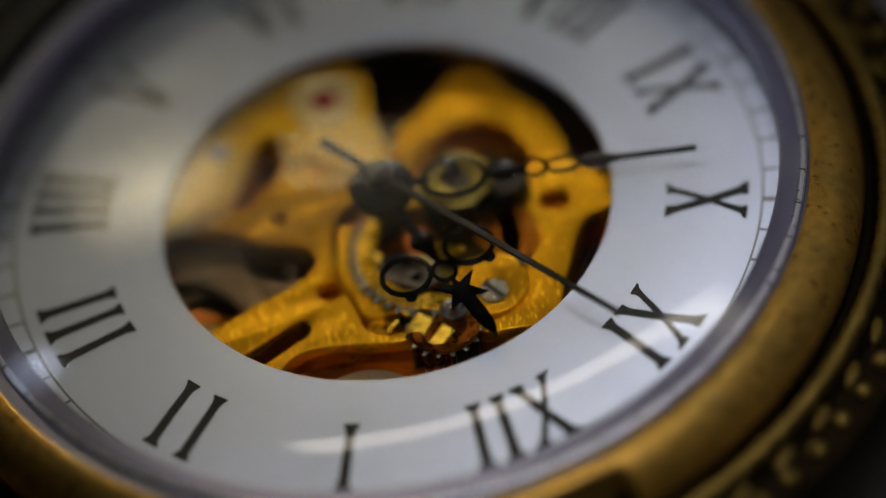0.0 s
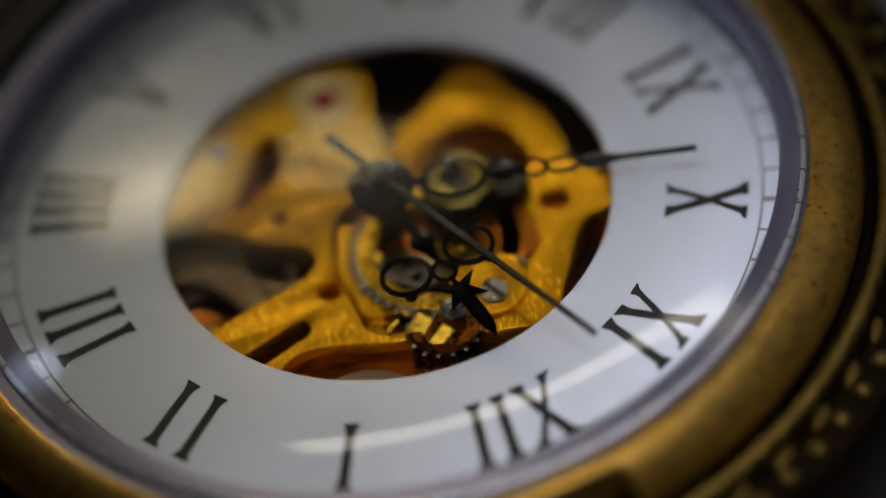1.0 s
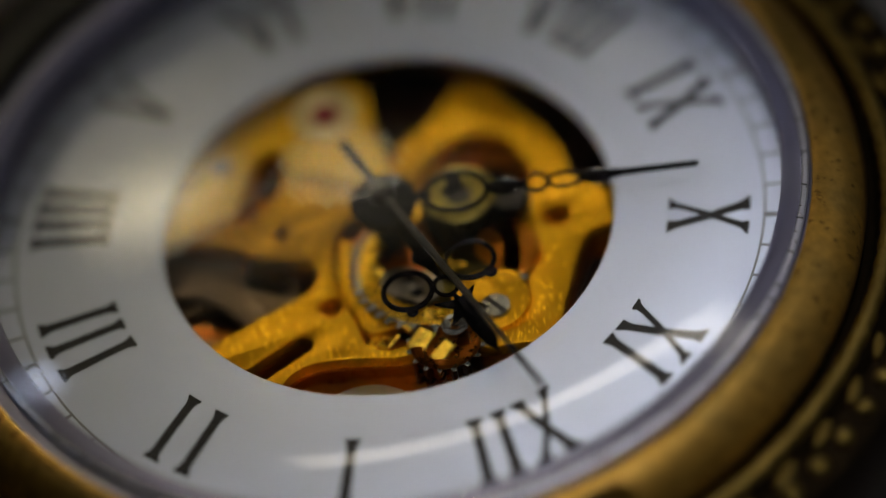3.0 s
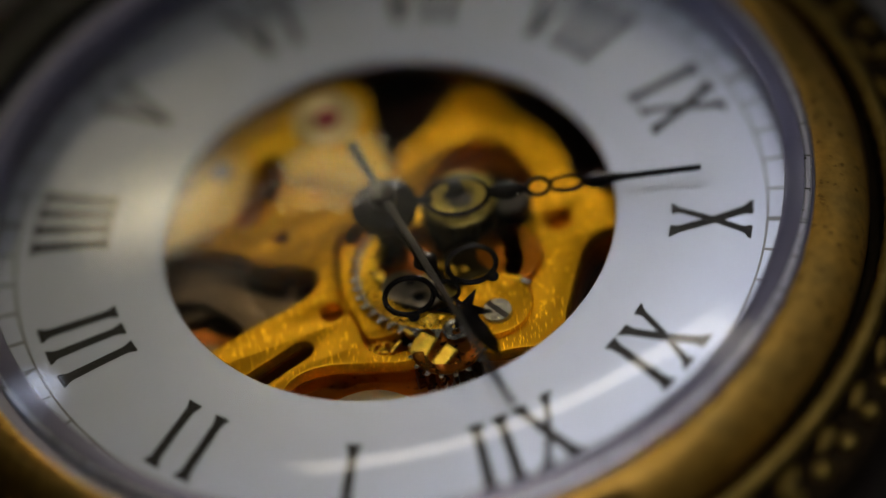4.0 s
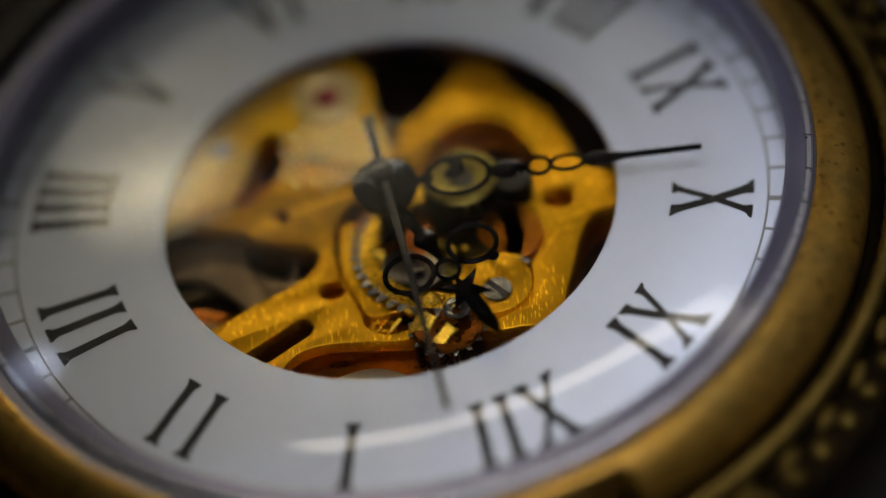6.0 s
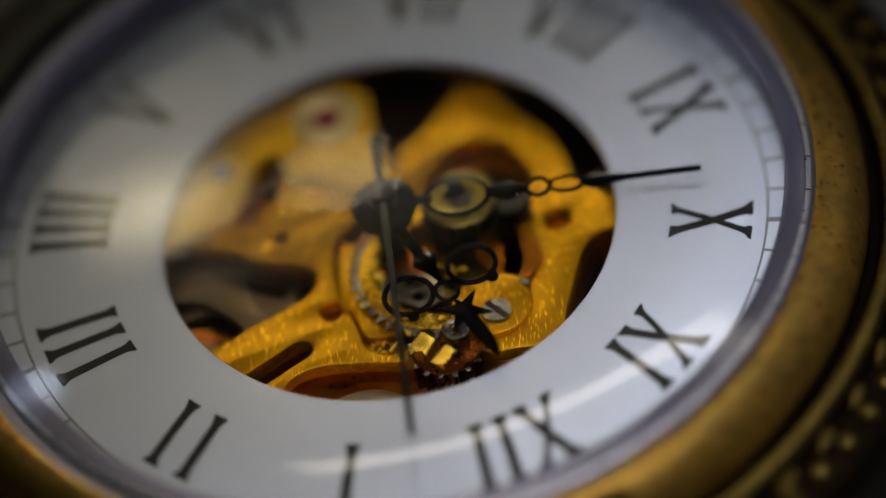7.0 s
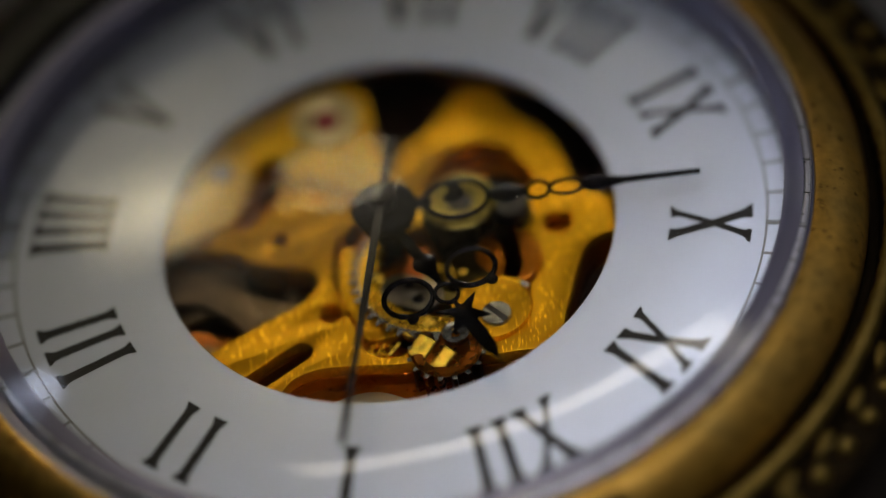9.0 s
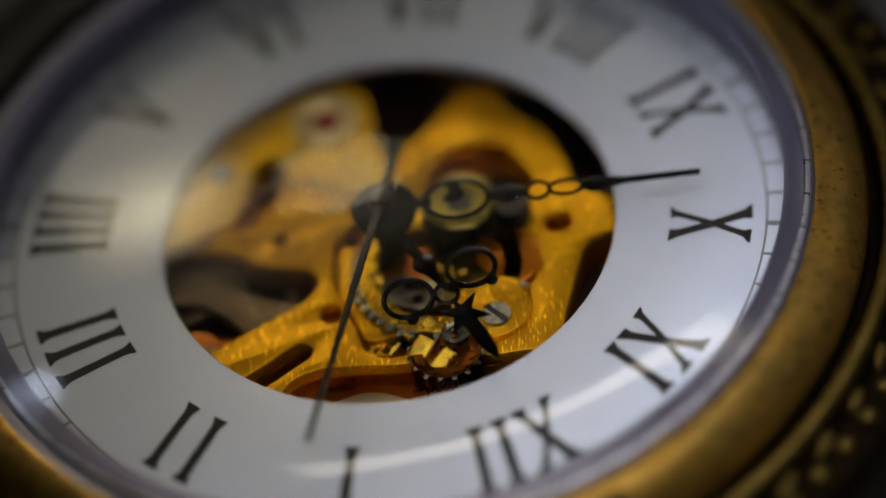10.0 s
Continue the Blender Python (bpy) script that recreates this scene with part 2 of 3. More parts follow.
def sheet(name, loops, z0, z1, material, bevel=0.05, smooth=True):
    """A flat metal part between the heights z0 and z1: the first outline, less the others, with eased edges."""
    cu = bpy.data.curves.new(name, "CURVE")
    cu.dimensions, cu.fill_mode = "2D", "BOTH"
    cu.extrude = max(1e-6, ((z1 - z0) / 2 - bevel)) * MM
    cu.bevel_depth, cu.bevel_resolution = bevel * MM, 1
    cu.offset = -bevel * MM
    for lp in loops:
        s = cu.splines.new("POLY")
        s.points.add(len(lp) - 1)
        for p, (x, y) in zip(s.points, lp):
            p.co = (x * MM, y * MM, 0, 1)
        s.use_cyclic_u = True
    tmp = bpy.data.objects.new(name, cu)
    scene.collection.objects.link(tmp)
    bpy.context.view_layer.update()
    me = bpy.data.meshes.new_from_object(tmp.evaluated_get(bpy.context.evaluated_depsgraph_get()))
    bpy.data.objects.remove(tmp)
    bpy.data.curves.remove(cu)
    me.name = name
    me.transform(Matrix.Translation((0, 0, (z0 + z1) / 2 * MM)))
    me.materials.clear()
    me.materials.append(material)
    bm = bmesh.new()
    bm.from_mesh(me)
    bmesh.ops.remove_doubles(bm, verts=bm.verts, dist=1e-7)
    bm.to_mesh(me)
    bm.free()
    if smooth:
        me.polygons.foreach_set("use_smooth", [True] * len(me.polygons))
        me.set_sharp_from_angle(angle=radians(40))
    return me


def join(name, meshes, material):
    """Several shells of one part in one mesh."""
    bm = bmesh.new()
    for me in meshes:
        bm.from_mesh(me)
    out = bpy.data.meshes.new(name)
    bm.to_mesh(out)
    bm.free()
    out.materials.append(material)
    out.polygons.foreach_set("use_smooth", [True] * len(out.polygons))
    out.set_sharp_from_angle(angle=radians(40))
    return out


def box(name, x0, x1, y0, y1, z0, z1, material, k=1.0, bevel=0.0):
    me = bpy.data.meshes.new(name)
    bm = bmesh.new()
    bmesh.ops.create_cube(bm, size=1)
    for v in bm.verts:
        v.co = Vector(((x0 + x1) / 2 + v.co.x * (x1 - x0), (y0 + y1) / 2 + v.co.y * (y1 - y0), (z0 + z1) / 2 + v.co.z * (z1 - z0))) * k
    if bevel:
        bmesh.ops.bevel(bm, geom=list(bm.edges), offset=bevel * k, segments=2, affect="EDGES", profile=0.5)
    bm.to_mesh(me)
    bm.free()
    me.materials.append(material)
    return me


def gear_outline(r, teeth, depth, phase=0.0):
    out = []
    for i in range(teeth):
        for f, rr in ((0.0, r - depth), (0.22, r - depth), (0.38, r), (0.62, r), (0.78, r - depth)):
            a = 2 * math.pi * (i + f) / teeth + phase
            out.append((rr * math.cos(a), rr * math.sin(a)))
    return out


# ---- unseen black box added round the table ----
def wall_with_openings(name, axis, d0, d1, u0, u1, wins, label):
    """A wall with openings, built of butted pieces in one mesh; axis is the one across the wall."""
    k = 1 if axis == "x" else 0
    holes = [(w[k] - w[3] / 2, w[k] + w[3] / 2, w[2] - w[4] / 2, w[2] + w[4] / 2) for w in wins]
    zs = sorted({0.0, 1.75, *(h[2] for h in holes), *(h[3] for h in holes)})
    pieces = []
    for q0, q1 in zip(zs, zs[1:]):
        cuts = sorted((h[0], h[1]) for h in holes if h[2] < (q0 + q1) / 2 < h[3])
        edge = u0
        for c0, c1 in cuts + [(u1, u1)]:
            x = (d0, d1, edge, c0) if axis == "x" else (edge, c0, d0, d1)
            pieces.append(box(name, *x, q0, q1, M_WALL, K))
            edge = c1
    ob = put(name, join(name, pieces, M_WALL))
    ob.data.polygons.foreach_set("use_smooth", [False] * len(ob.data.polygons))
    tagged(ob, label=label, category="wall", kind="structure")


wall_with_openings("wall_north", "y", -1.42, -1.30, -2.0, 2.0, [WIN_LOW, WIN_MID, WIN_TOP, FILL_HIGH, FILL_EAST], "plain black painted wall with five openings for added lamps")
wall_with_openings("wall_west", "x", -2.12, -2.0, -1.42, 1.82, [FILL_SIDE], "plain black painted wall with an opening for an added lamp")
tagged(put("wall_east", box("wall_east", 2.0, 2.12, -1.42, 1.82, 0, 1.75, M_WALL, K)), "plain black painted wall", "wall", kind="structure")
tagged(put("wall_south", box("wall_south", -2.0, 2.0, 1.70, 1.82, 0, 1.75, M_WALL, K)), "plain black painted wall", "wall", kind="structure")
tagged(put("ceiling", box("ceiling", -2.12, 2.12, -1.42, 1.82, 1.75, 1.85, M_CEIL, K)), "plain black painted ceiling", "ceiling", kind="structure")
tagged(put("ground", box("ground", -2.12, 2.12, -1.42, 1.82, -0.06, 0.0, M_TABLE, K)), "table top covered with pale grey cloth", "table top", kind="structure")

# ---- the watch ----
watch = tagged(new("wrist_watch"), "bronze skeleton wrist watch with white roman dial and open gilt movement", "watch")
watch.location = (0, 0, DIAL_Z)


# dial
dial = put("dial", lathe("dial", [(10.0, -0.40), (18.4, -0.40), (18.4, 0.0), (10.25, 0.0), (10.08, -0.05), (10.0, -0.16)], M_DIAL, 240),
           watch, label="white enamelled dial ring with black roman numerals")


R_IN, R_OUT = 12.42, 15.95
STEM, HAIR = 0.47, 0.34                # widths of the thick and the thin strokes


def stem(d0, d1, w, half=0.40):
    """A stroke from the foot at d0 degrees to the head at d1 degrees, with flared, flat serifs: (degrees, share of height, mm aside)."""
    out = []
    for side in (1, -1):
        run = [(0.0, half * 0.90), (0.035, half * 0.84), (0.06, w * 0.58), (0.13, w * 0.45), (0.5, w * 0.45), (0.86, w * 0.50), (0.92, w * 0.60), (0.955, half * 0.98), (1.0, half * 1.05)]
        for y, x in run if side > 0 else reversed(run):
            out.append((d0 + (d1 - d0) * y, y, side * x))
    return out


def letter(c, d, lean=0.0):
    """Strokes of one letter of a roman numeral that stands d degrees past its hour and leans by that many degrees at its head."""
    h = d + lean
    if c == "I":
        return [stem(d, h, STEM)]
    if c == "V":
        return [stem(d + 0.2, h - 2.9, STEM, 0.36), stem(d + 0.2, h + 2.9, HAIR, 0.34)]
    return [stem(d + 3.1, h - 2.7, STEM, 0.38), stem(d - 3.1, h + 2.7, HAIR, 0.36)]


# the letters of each hour and the degrees at which they are printed, beside the hour
NUMERALS = [
    (("X", -5.6, 2.0), ("I", 1.5, 1.8), ("I", 6.4, 1.5)), (("I", 0.0),), (("I", -2.2, -1.3), ("I", 4.7, -2.4)), (("I", -4.3), ("I", 1.1), ("I", 6.0)),
    (("I", -5.0), ("I", -1.1), ("I", 2.5), ("I", 6.1)), (("V", 0.0),), (("V", -2.3), ("I", 4.2)), (("V", -4.4), ("I", 1.6), ("I", 6.0)),
    (("V", -5.2), ("I", 0.8), ("I", 4.6), ("I", 8.4)), (("I", -5.4), ("X", 1.9)), (("X", 0.1),), (("X", -2.9, 1.0), ("I", 4.0, 1.5)),
]


def numeral(letters, hour):
    """The raised ink of one numeral."""
    verts, faces, lift = [], [], 0.0
    for c, *d in letters:
        for line in letter(c, *d):
            k, n = len(verts), len(line)
            lift += 0.002
            for z in (0.012 + lift, 0.001):
                for deg, y, x in line:
                    r, a = R_IN + y * (R_OUT - R_IN), radians(deg)
                    verts.append((r * math.sin(a) + x * math.cos(a), r * math.cos(a) - x * math.sin(a), z))
            faces.append(tuple(range(k, k + n)))
            for i in range(n):
                j = (i + 1) % n
                faces.append((k + i, k + n + i, k + n + j, k + j))
    put("numeral", mesh_from("numeral", verts, faces, M_INK), dial, at(0, 0, 0, -30 * hour))


for hour, letters in enumerate(NUMERALS):
    numeral(letters, hour)


def minute_track():
    shells = [lathe("t", [(r0, 0.001), (r1, 0.001), (r1, 0.012), (r0, 0.012)], M_TRACK, 240, smooth=False)
              for r0, r1 in ((16.50, 16.60), (17.46, 17.55))]
    for i in range(60):
        w = 0.13 if i % 5 == 0 else 0.07
        a = radians(6 * i)
        s, c = math.sin(a), math.cos(a)
        v = []
        for z in (0.001, 0.014):
            for x, r in ((-w, 16.6), (w, 16.6), (w, 17.46), (-w, 17.46)):
                v.append((x * c + r * s, -x * s + r * c, z))
        shells.append(mesh_from("t", v, [(0, 1, 2, 3), (4, 5, 6, 7), (0, 1, 5, 4), (1, 2, 6, 5), (2, 3, 7, 6), (3, 0, 4, 7)], M_TRACK))
    me = join("minute_track", shells, M_TRACK)
    me.polygons.foreach_set("use_smooth", [False] * len(me.polygons))
    put("minute_track", me, dial, label="printed grey railway minute track")


minute_track()

# rim, bezel, crystal, case
rim_ring = put("inner_rim", lathe("inner_rim", [(17.58, 0.015), (17.34, 1.72), (17.38, 1.84), (17.52, 1.92), (18.15, 2.02), (18.28, 2.02), (18.28, -0.4), (17.9, -0.4), (17.9, 0.015)], M_RIM, 240),
    watch, label="satin lilac steel ring round the dial")
put("outer_band", lathe("outer_band", [(18.285, -0.3), (18.285, 2.03), (18.36, 2.09), (18.50, 2.08), (18.60, 2.00), (18.60, -0.3)], M_BAND, 240), rim_ring, label="pale silver outer band")
put("seat", lathe("seat", [(18.61, -0.3), (18.61, 1.86), (19.24, 1.88), (19.24, -0.3)], M_RIM, 240), rim_ring, label="narrow satin steel seat under the bezel")


def rim_reflections():
    """Dark bars on the rim's outer band, in place of the minute track's reflection."""
    me = box("reflected_tick", -0.035, 0.035, 18.32, 18.58, 1.9, 2.1, M_DARK, MM)
    for i in range(60):
        put("reflected_tick", me, rim_ring, at(0, 0, 0, 6 * i))


rim_reflections()


def crystal_height(r):
    """Outer face of the glass: a shallow dome with a falling shoulder."""
    z = 4.20 - r * r / 260.0
    if r > 14.0:
        z -= 0.042 * (min(r, 16.8) - 14.0) ** 2 + 0.235 * max(0.0, r - 16.8)
    return z


def crystal():
    rs = [0.02, 1.5, 3, 4.5, 6, 7.5, 9, 10.5, 11.5, 12.5, 13.4, 14.0, 14.4, 14.8, 15.2, 15.6, 16.0, 16.4, 16.8, 17.4, 18.0, 18.6]
    outer = [(r, crystal_height(r)) for r in rs]
    inner = [(r * 0.985, crystal_height(r) - 0.5) for r in reversed(rs)]
    inner = [(max(0.02, r), z) for r, z in inner]
    ob = put("crystal", lathe("crystal", outer + inner, M_CRYSTAL, 240), watch, label="domed clear mineral glass")
    ob.visible_shadow = False
    return ob


glass_ob = crystal()


def dust():
    """Specks of dust on the outer face of the glass."""
    bm = bmesh.new()
    bmesh.ops.create_icosphere(bm, subdivisions=1, radius=0.045 * MM)
    for i, v in enumerate(bm.verts):
        v.co *= 0.6 + 0.5 * ((i * 7) % 5) / 4
    me = bpy.data.meshes.new("dust_speck")
    bm.to_mesh(me)
    bm.free()
    me.materials.append(M_DUST)
    rnd = random.Random(4)
    spots = [(-5.1, -3.0), (-5.6, -2.9), (-5.8, -2.6), (-5.4, -2.5), (-5.0, -2.2), (-6.0, -2.3), (-4.3, -3.3), (-8.4, 1.2), (6.0, -2.9), (1.3, -3.2), (6.5, -1.9), (8.3, -2.2)]
    spots += [(rnd.uniform(-12, 12), rnd.uniform(-9, 13)) for _ in range(16)]
    for x, y in spots:
        put("dust_speck", me, glass_ob, at(x, y, crystal_height(math.hypot(x, y)) + 0.01, rnd.uniform(0, 180)))


dust()


def gap(r, z, a, keep=20.3):
    """The recess in the case at twelve o'clock: everything outside the bezel is cut back there."""
    d = (math.degrees(a) + 180) % 360 - 180
    cut = max(0.0, min(1.0, (7.0 - abs(d)) / 0.4))
    return r - cut * max(0.0, r - keep)


def arc_profile(cx, cz, rx, rz, a0, a1, n):
    return [(cx + rx * math.cos(radians(a0 + (a1 - a0) * i / n)), cz + rz * math.sin(radians(a0 + (a1 - a0) * i / n))) for i in range(n + 1)]


OFF = at(0.24, 0.0)      # the case sits slightly off the dial's centre
bezel_prof = [(18.96, 0.6), (18.96, 1.98), (19.02, 2.08), (19.2, 2.12), (19.55, 2.06), (19.9, 1.92), (20.3, 1.68), (20.65, 1.38), (20.95, 1.0), (21.15, 0.5), (21.2, 0.0), (21.1, -0.3), (18.96, -0.3)]
put("bezel", lathe("bezel", bezel_prof, M_BRONZE, 480, lambda r, z, a: gap(r, z, a, 19.75)), watch, OFF, label="worn antique bronze bezel")

case_prof = [(18.5, -6.5), (19.5, -9.0), (22.0, -9.2), (24.6, -7.0), (25.2, -4.0), (25.0, -1.2), (24.7, -0.3), (23.0, -0.35),
             (22.6, 0.15), (22.25, 0.35), (21.85, 0.25), (21.6, -0.4), (21.2, -0.6), (20.0, -0.5), (18.5, -0.5)]
case = put("case", lathe("case", case_prof, M_PATINA, 480, lambda r, z, a: gap(r, z, a, 19.6)), watch, OFF, label="dark patinated bronze case with raised rim")


def black_band():
    """A black band added over the bezel on the far side of the case, where it looks black."""
    prof = [(18.9, 0.4), (18.95, 2.2), (19.2, 2.5), (20.4, 2.55), (21.8, 2.1), (22.8, 1.2), (23.3, 0.3), (23.2, -0.2), (19.5, -0.2)]
    n, k, verts, faces = 60, len(prof), [], []
    for i in range(n + 1):
        a = radians(114 + 90 * i / n)
        ease = min(1.0, 6.0 * i / n, 6.0 * (n - i) / n)
        for r, z in prof:
            verts.append((r * math.sin(a), r * math.cos(a), -0.2 + (z + 0.2) * ease ** 0.5))
    for i in range(n):
        for c in range(k):
            d = (c + 1) % k
            faces.append((i * k + c, (i + 1) * k + c, (i + 1) * k + d, i * k + d))
    faces += [tuple(range(k)), tuple(n * k + c for c in range(k))]
    put("black_band", mesh_from("black_band", verts, faces, M_BLACK, True), case, label="added black band over the far bezel")


black_band()
put("case_back", lathe("case_back", [(0.02, -10.4), (17.5, -10.4), (19.3, -9.6), (19.4, -8.6), (0.02, -8.6)], M_PATINA, 120), watch)


def beads():
    bm = bmesh.new()
    bmesh.ops.create_icosphere(bm, subdivisions=2, radius=0.42 * MM)
    bmesh.ops.scale(bm, vec=(1, 1, 0.8), verts=bm.verts)
    me = bpy.data.meshes.new("bead")
    bm.to_mesh(me)
    bm.free()
    me.materials.append(M_AGED)
    me.polygons.foreach_set("use_smooth", [True] * len(me.polygons))
    n = 84
    for i in range(n):
        a = 2 * math.pi * i / n
        if min(i, n - i) * 360 / n < 8:
            continue
        put("bead", me, case, at(23.85 * math.sin(a), 23.85 * math.cos(a), -0.15))


beads()


def scrolls():
    """Cast leaf scrolls between the rope edge and the beads."""
    loop = smooth_loop([(-0.75, 0.0), (-0.35, 0.22), (0.25, 0.16), (0.75, -0.05), (0.3, -0.16), (-0.3, -0.2)], 4)
    me = sheet("scroll", [loop], -0.25, 0.18, M_AGED, 0.07)
    for i in range(56):
        a = 360 * i / 56 + 3
        if 9 < a < 351:
            put("scroll", me, case, at(23.05 * math.sin(radians(a)), 23.05 * math.cos(radians(a)), -0.15, -a + 14))


scrolls()
rim_prof = arc_profile(22.2, 0.2, 0.38, 0.36, 0, 360, 12)[:-1]
put("rope_rim", lathe("rope_rim", rim_prof, M_AGED, 480, lambda r, z, a: gap(r + 0.045 * math.sin(120 * a + 7 * z), z, a, 19.5)), case, label="rubbed bronze rope edge")

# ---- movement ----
# Near-black colour stands in for the shade deep in the cut-outs.
put("base_plate", sheet("base_plate", [circle(0, 0, 18.0, 96)], -4.4, -3.6, M_BASE, 0.1), watch, label="near-black movement base plate, deep shade in its colour")

HOLES = [
    smooth_loop([(-2.0, -11.6), (-2.65, -9.7), (-2.54, -8.3), (-2.05, -6.8), (-2.0, -5.65), (-1.78, -4.5), (-1.55, -3.7), (-2.0, -4.3), (-2.6, -5.1), (-4.0, -5.55), (-5.2, -6.35), (-6.3, -7.25), (-7.4, -8.7), (-6.0, -10.5), (-4.0, -11.5)]),
    smooth_loop([(-7.93, -5.4), (-8.15, -6.6), (-8.5, -8.4), (-10.0, -7.0), (-11.5, -4.5), (-11.8, 0.0), (-11.2, 2.3), (-10.0, 2.3), (-9.08, 1.6), (-8.7, 0.4), (-8.87, -0.9), (-8.76, -2.75), (-8.2, -4.3)]),
    smooth_loop([(-2.0, -2.0), (-2.75, -2.75), (-3.6, -3.4), (-4.7, -3.95), (-5.95, -3.7), (-6.8, -2.8), (-7.05, -1.4), (-7.1, -0.4), (-6.4, 0.25), (-5.65, 1.0), (-5.3, 2.2), (-5.4, 3.0), (-4.6, 4.6), (-2.6, 5.9), (-0.4, 6.2), (1.6, 5.3), (2.9, 3.3), (3.0, 1.0), (2.2, -1.2), (0.4, -2.3), (-1.0, -2.3)]),
    smooth_loop([(11.0, -5.6), (9.2, -5.5), (7.9, -4.35), (6.35, -3.0), (5.7, -2.1), (3.95, -0.8), (3.62, 0.15), (4.1, 0.75), (5.0, 1.15), (7.5, 1.45), (9.3, 1.75), (10.8, 1.9), (11.6, -1.5)]),
    smooth_loop([(7.3, 5.3), (5.75, 5.0), (3.9, 5.75), (2.2, 6.6), (0.2, 6.9), (-1.0, 7.9), (-3.1, 8.8), (-3.4, 10.6), (0.0, 11.4), (4.2, 10.8), (8.6, 7.4)]),
    capsule(5.9, 3.7, 9.4, 4.55, 0.52),
    smooth_loop([(-8.9, 4.2), (-7.5, 4.3), (-5.8, 6.4), (-4.7, 8.2), (-5.6, 9.4), (-8.0, 7.8), (-10.2, 5.2)]),
    smooth_loop([(5.75, -4.7), (4.45, -6.1), (3.4, -7.3), (2.72, -7.6), (2.45, -6.8), (2.95, -5.7), (4.1, -4.6), (5.1, -4.1)]),
    circle(3.87, 2.35, 0.55), circle(-6.95, 2.45, 0.62),
]
CENTRE = smooth_loop([(-2.0, -2.0), (-2.75, -2.75), (-3.6, -3.4), (-4.7, -3.95), (-5.95, -3.7), (-6.8, -2.8), (-7.05, -1.4), (-7.1, -0.4), (-6.4, 0.25), (-5.65, 1.0), (-5.2, 1.7), (-5.12, 2.5), (-5.5, 3.2), (-5.4, 4.1), (-4.9, 4.75), (-4.3, 5.3), (-3.85, 6.5), (-3.1, 7.2), (-2.3, 7.45), (-1.5, 7.35), (-0.9, 6.7), (0.4, 6.15), (1.5, 6.05), (2.4, 6.0), (3.05, 5.65), (3.4, 5.0), (3.3, 4.2), (3.25, 3.4), (3.3, 2.4), (3.1, 1.0), (2.2, -1.2), (0.4, -2.3), (-1.0, -2.3)])
TOP_HOLES = HOLES[:2] + [CENTRE] + HOLES[3:] + [circle(4.2, -2.8, 0.36)]
bridge = put("bridge", sheet("bridge", [circle(0, 0, 12.6, 120)] + TOP_HOLES, -2.0, -1.3, M_GOLD, 0.09), watch, label="brushed gilt skeleton bridge with cut-outs")
COCK = [(0.6, -11.9), (-1.88, -10.17), (-2.35, -9.39), (-2.43, -8.26), (-2.21, -7.28), (-1.84, -6.28), (-1.71, -5.26), (-1.63, -4.30), (-1.4, -3.35), (-0.4, -3.2), (0.75, -4.1), (1.7, -5.35), (2.4, -5.6), (2.45, -6.6), (2.75, -7.4), (3.5, -7.1), (4.5, -5.85), (5.75, -4.6), (6.9, -4.55), (9.2, -4.5), (10.9, -4.6), (10.0, -6.6), (7.6, -9.2), (3.6, -11.3)]
jewel_bridge = put("jewel_bridge", sheet("jewel_bridge", [smooth_loop([(x, y + 7.0) for x, y in COCK], 5)], -0.34, 0.0, M_COCK, 0.09),
                   watch, at(0, -7.0, -0.95) @ pose(0, 0, 0, 0.3), "bright gilt jewel bridge")
# Brown tone also stands in for dim reflections in the bridge's side walls.
lower_bridge = put("lower_bridge", sheet("lower_bridge", [circle(0, 0, 12.4, 120)] + HOLES[:7] + [capsule(3.0, -6.7, 3.6, -6.1, 0.5), circle(4.2, -2.9, 0.42)], -3.2, -2.02, M_BROWN, 0.04), watch, label="gilt lower bridge toned brown")


def wheel(name, r, teeth, material, spokes=4, rim=0.7, hub=0.8, z0=-0.1, z1=0.1, depth=0.28, half=0.3):
    holes = []
    for i in range(spokes):
        ri, ro = hub, r - depth - rim
        b0, b1 = 2 * math.pi * i / spokes, 2 * math.pi * (i + 1) / spokes
        go, gi = half / ro, min(half / ri, (b1 - b0) * 0.4)
        lp = [(ro * math.cos(b0 + go + (b1 - b0 - 2 * go) * j / 16), ro * math.sin(b0 + go + (b1 - b0 - 2 * go) * j / 16)) for j in range(17)]
        lp += [(ri * math.cos(b1 - gi - (b1 - b0 - 2 * gi) * j / 6), ri * math.sin(b1 - gi - (b1 - b0 - 2 * gi) * j / 6)) for j in range(7)]
        holes.append(lp)
    return sheet(name, [gear_outline(r, teeth, depth)] + holes, z0, z1, material, 0.03)


def screw(x, y, z, r, turn, label):
    ob = put("screw", lathe("screw", [(0.02, -0.5), (r, -0.5), (r, 0.10), (r * 0.92, 0.2), (0.02, 0.2)], M_STEEL, 40), watch, at(x, y, z, turn), label)
    put("slot", box("slot", -0.13, 0.13, -r * 0.9, r * 0.9, 0.16, 0.212, M_DARK, MM), ob)
    return ob


gear = put("gear_wheel", sheet("gear_wheel", [gear_outline(4.1, 44, 0.38), circle(0, 0, 3.55, 80)], -0.1, 0.1, M_STEEL, 0.03), watch, at(-1.3, 2.55, -1.22, 100), "toothed steel wheel")
put("recess_floor", sheet("recess_floor", [smooth_loop([(2.0, -1.0), (2.95, 1.0), (3.15, 2.4), (3.1, 3.4), (3.15, 4.2), (2.8, 4.6), (1.9, 4.8), (1.2, 4.9), (0.4, 5.9), (0.0, 5.0), (1.4, 4.2), (2.1, 3.2), (2.2, 1.6), (1.5, -0.4)])], -1.95, -1.45, M_GOLD, 0.06), watch, label="brushed gilt floor of the wheel recess")
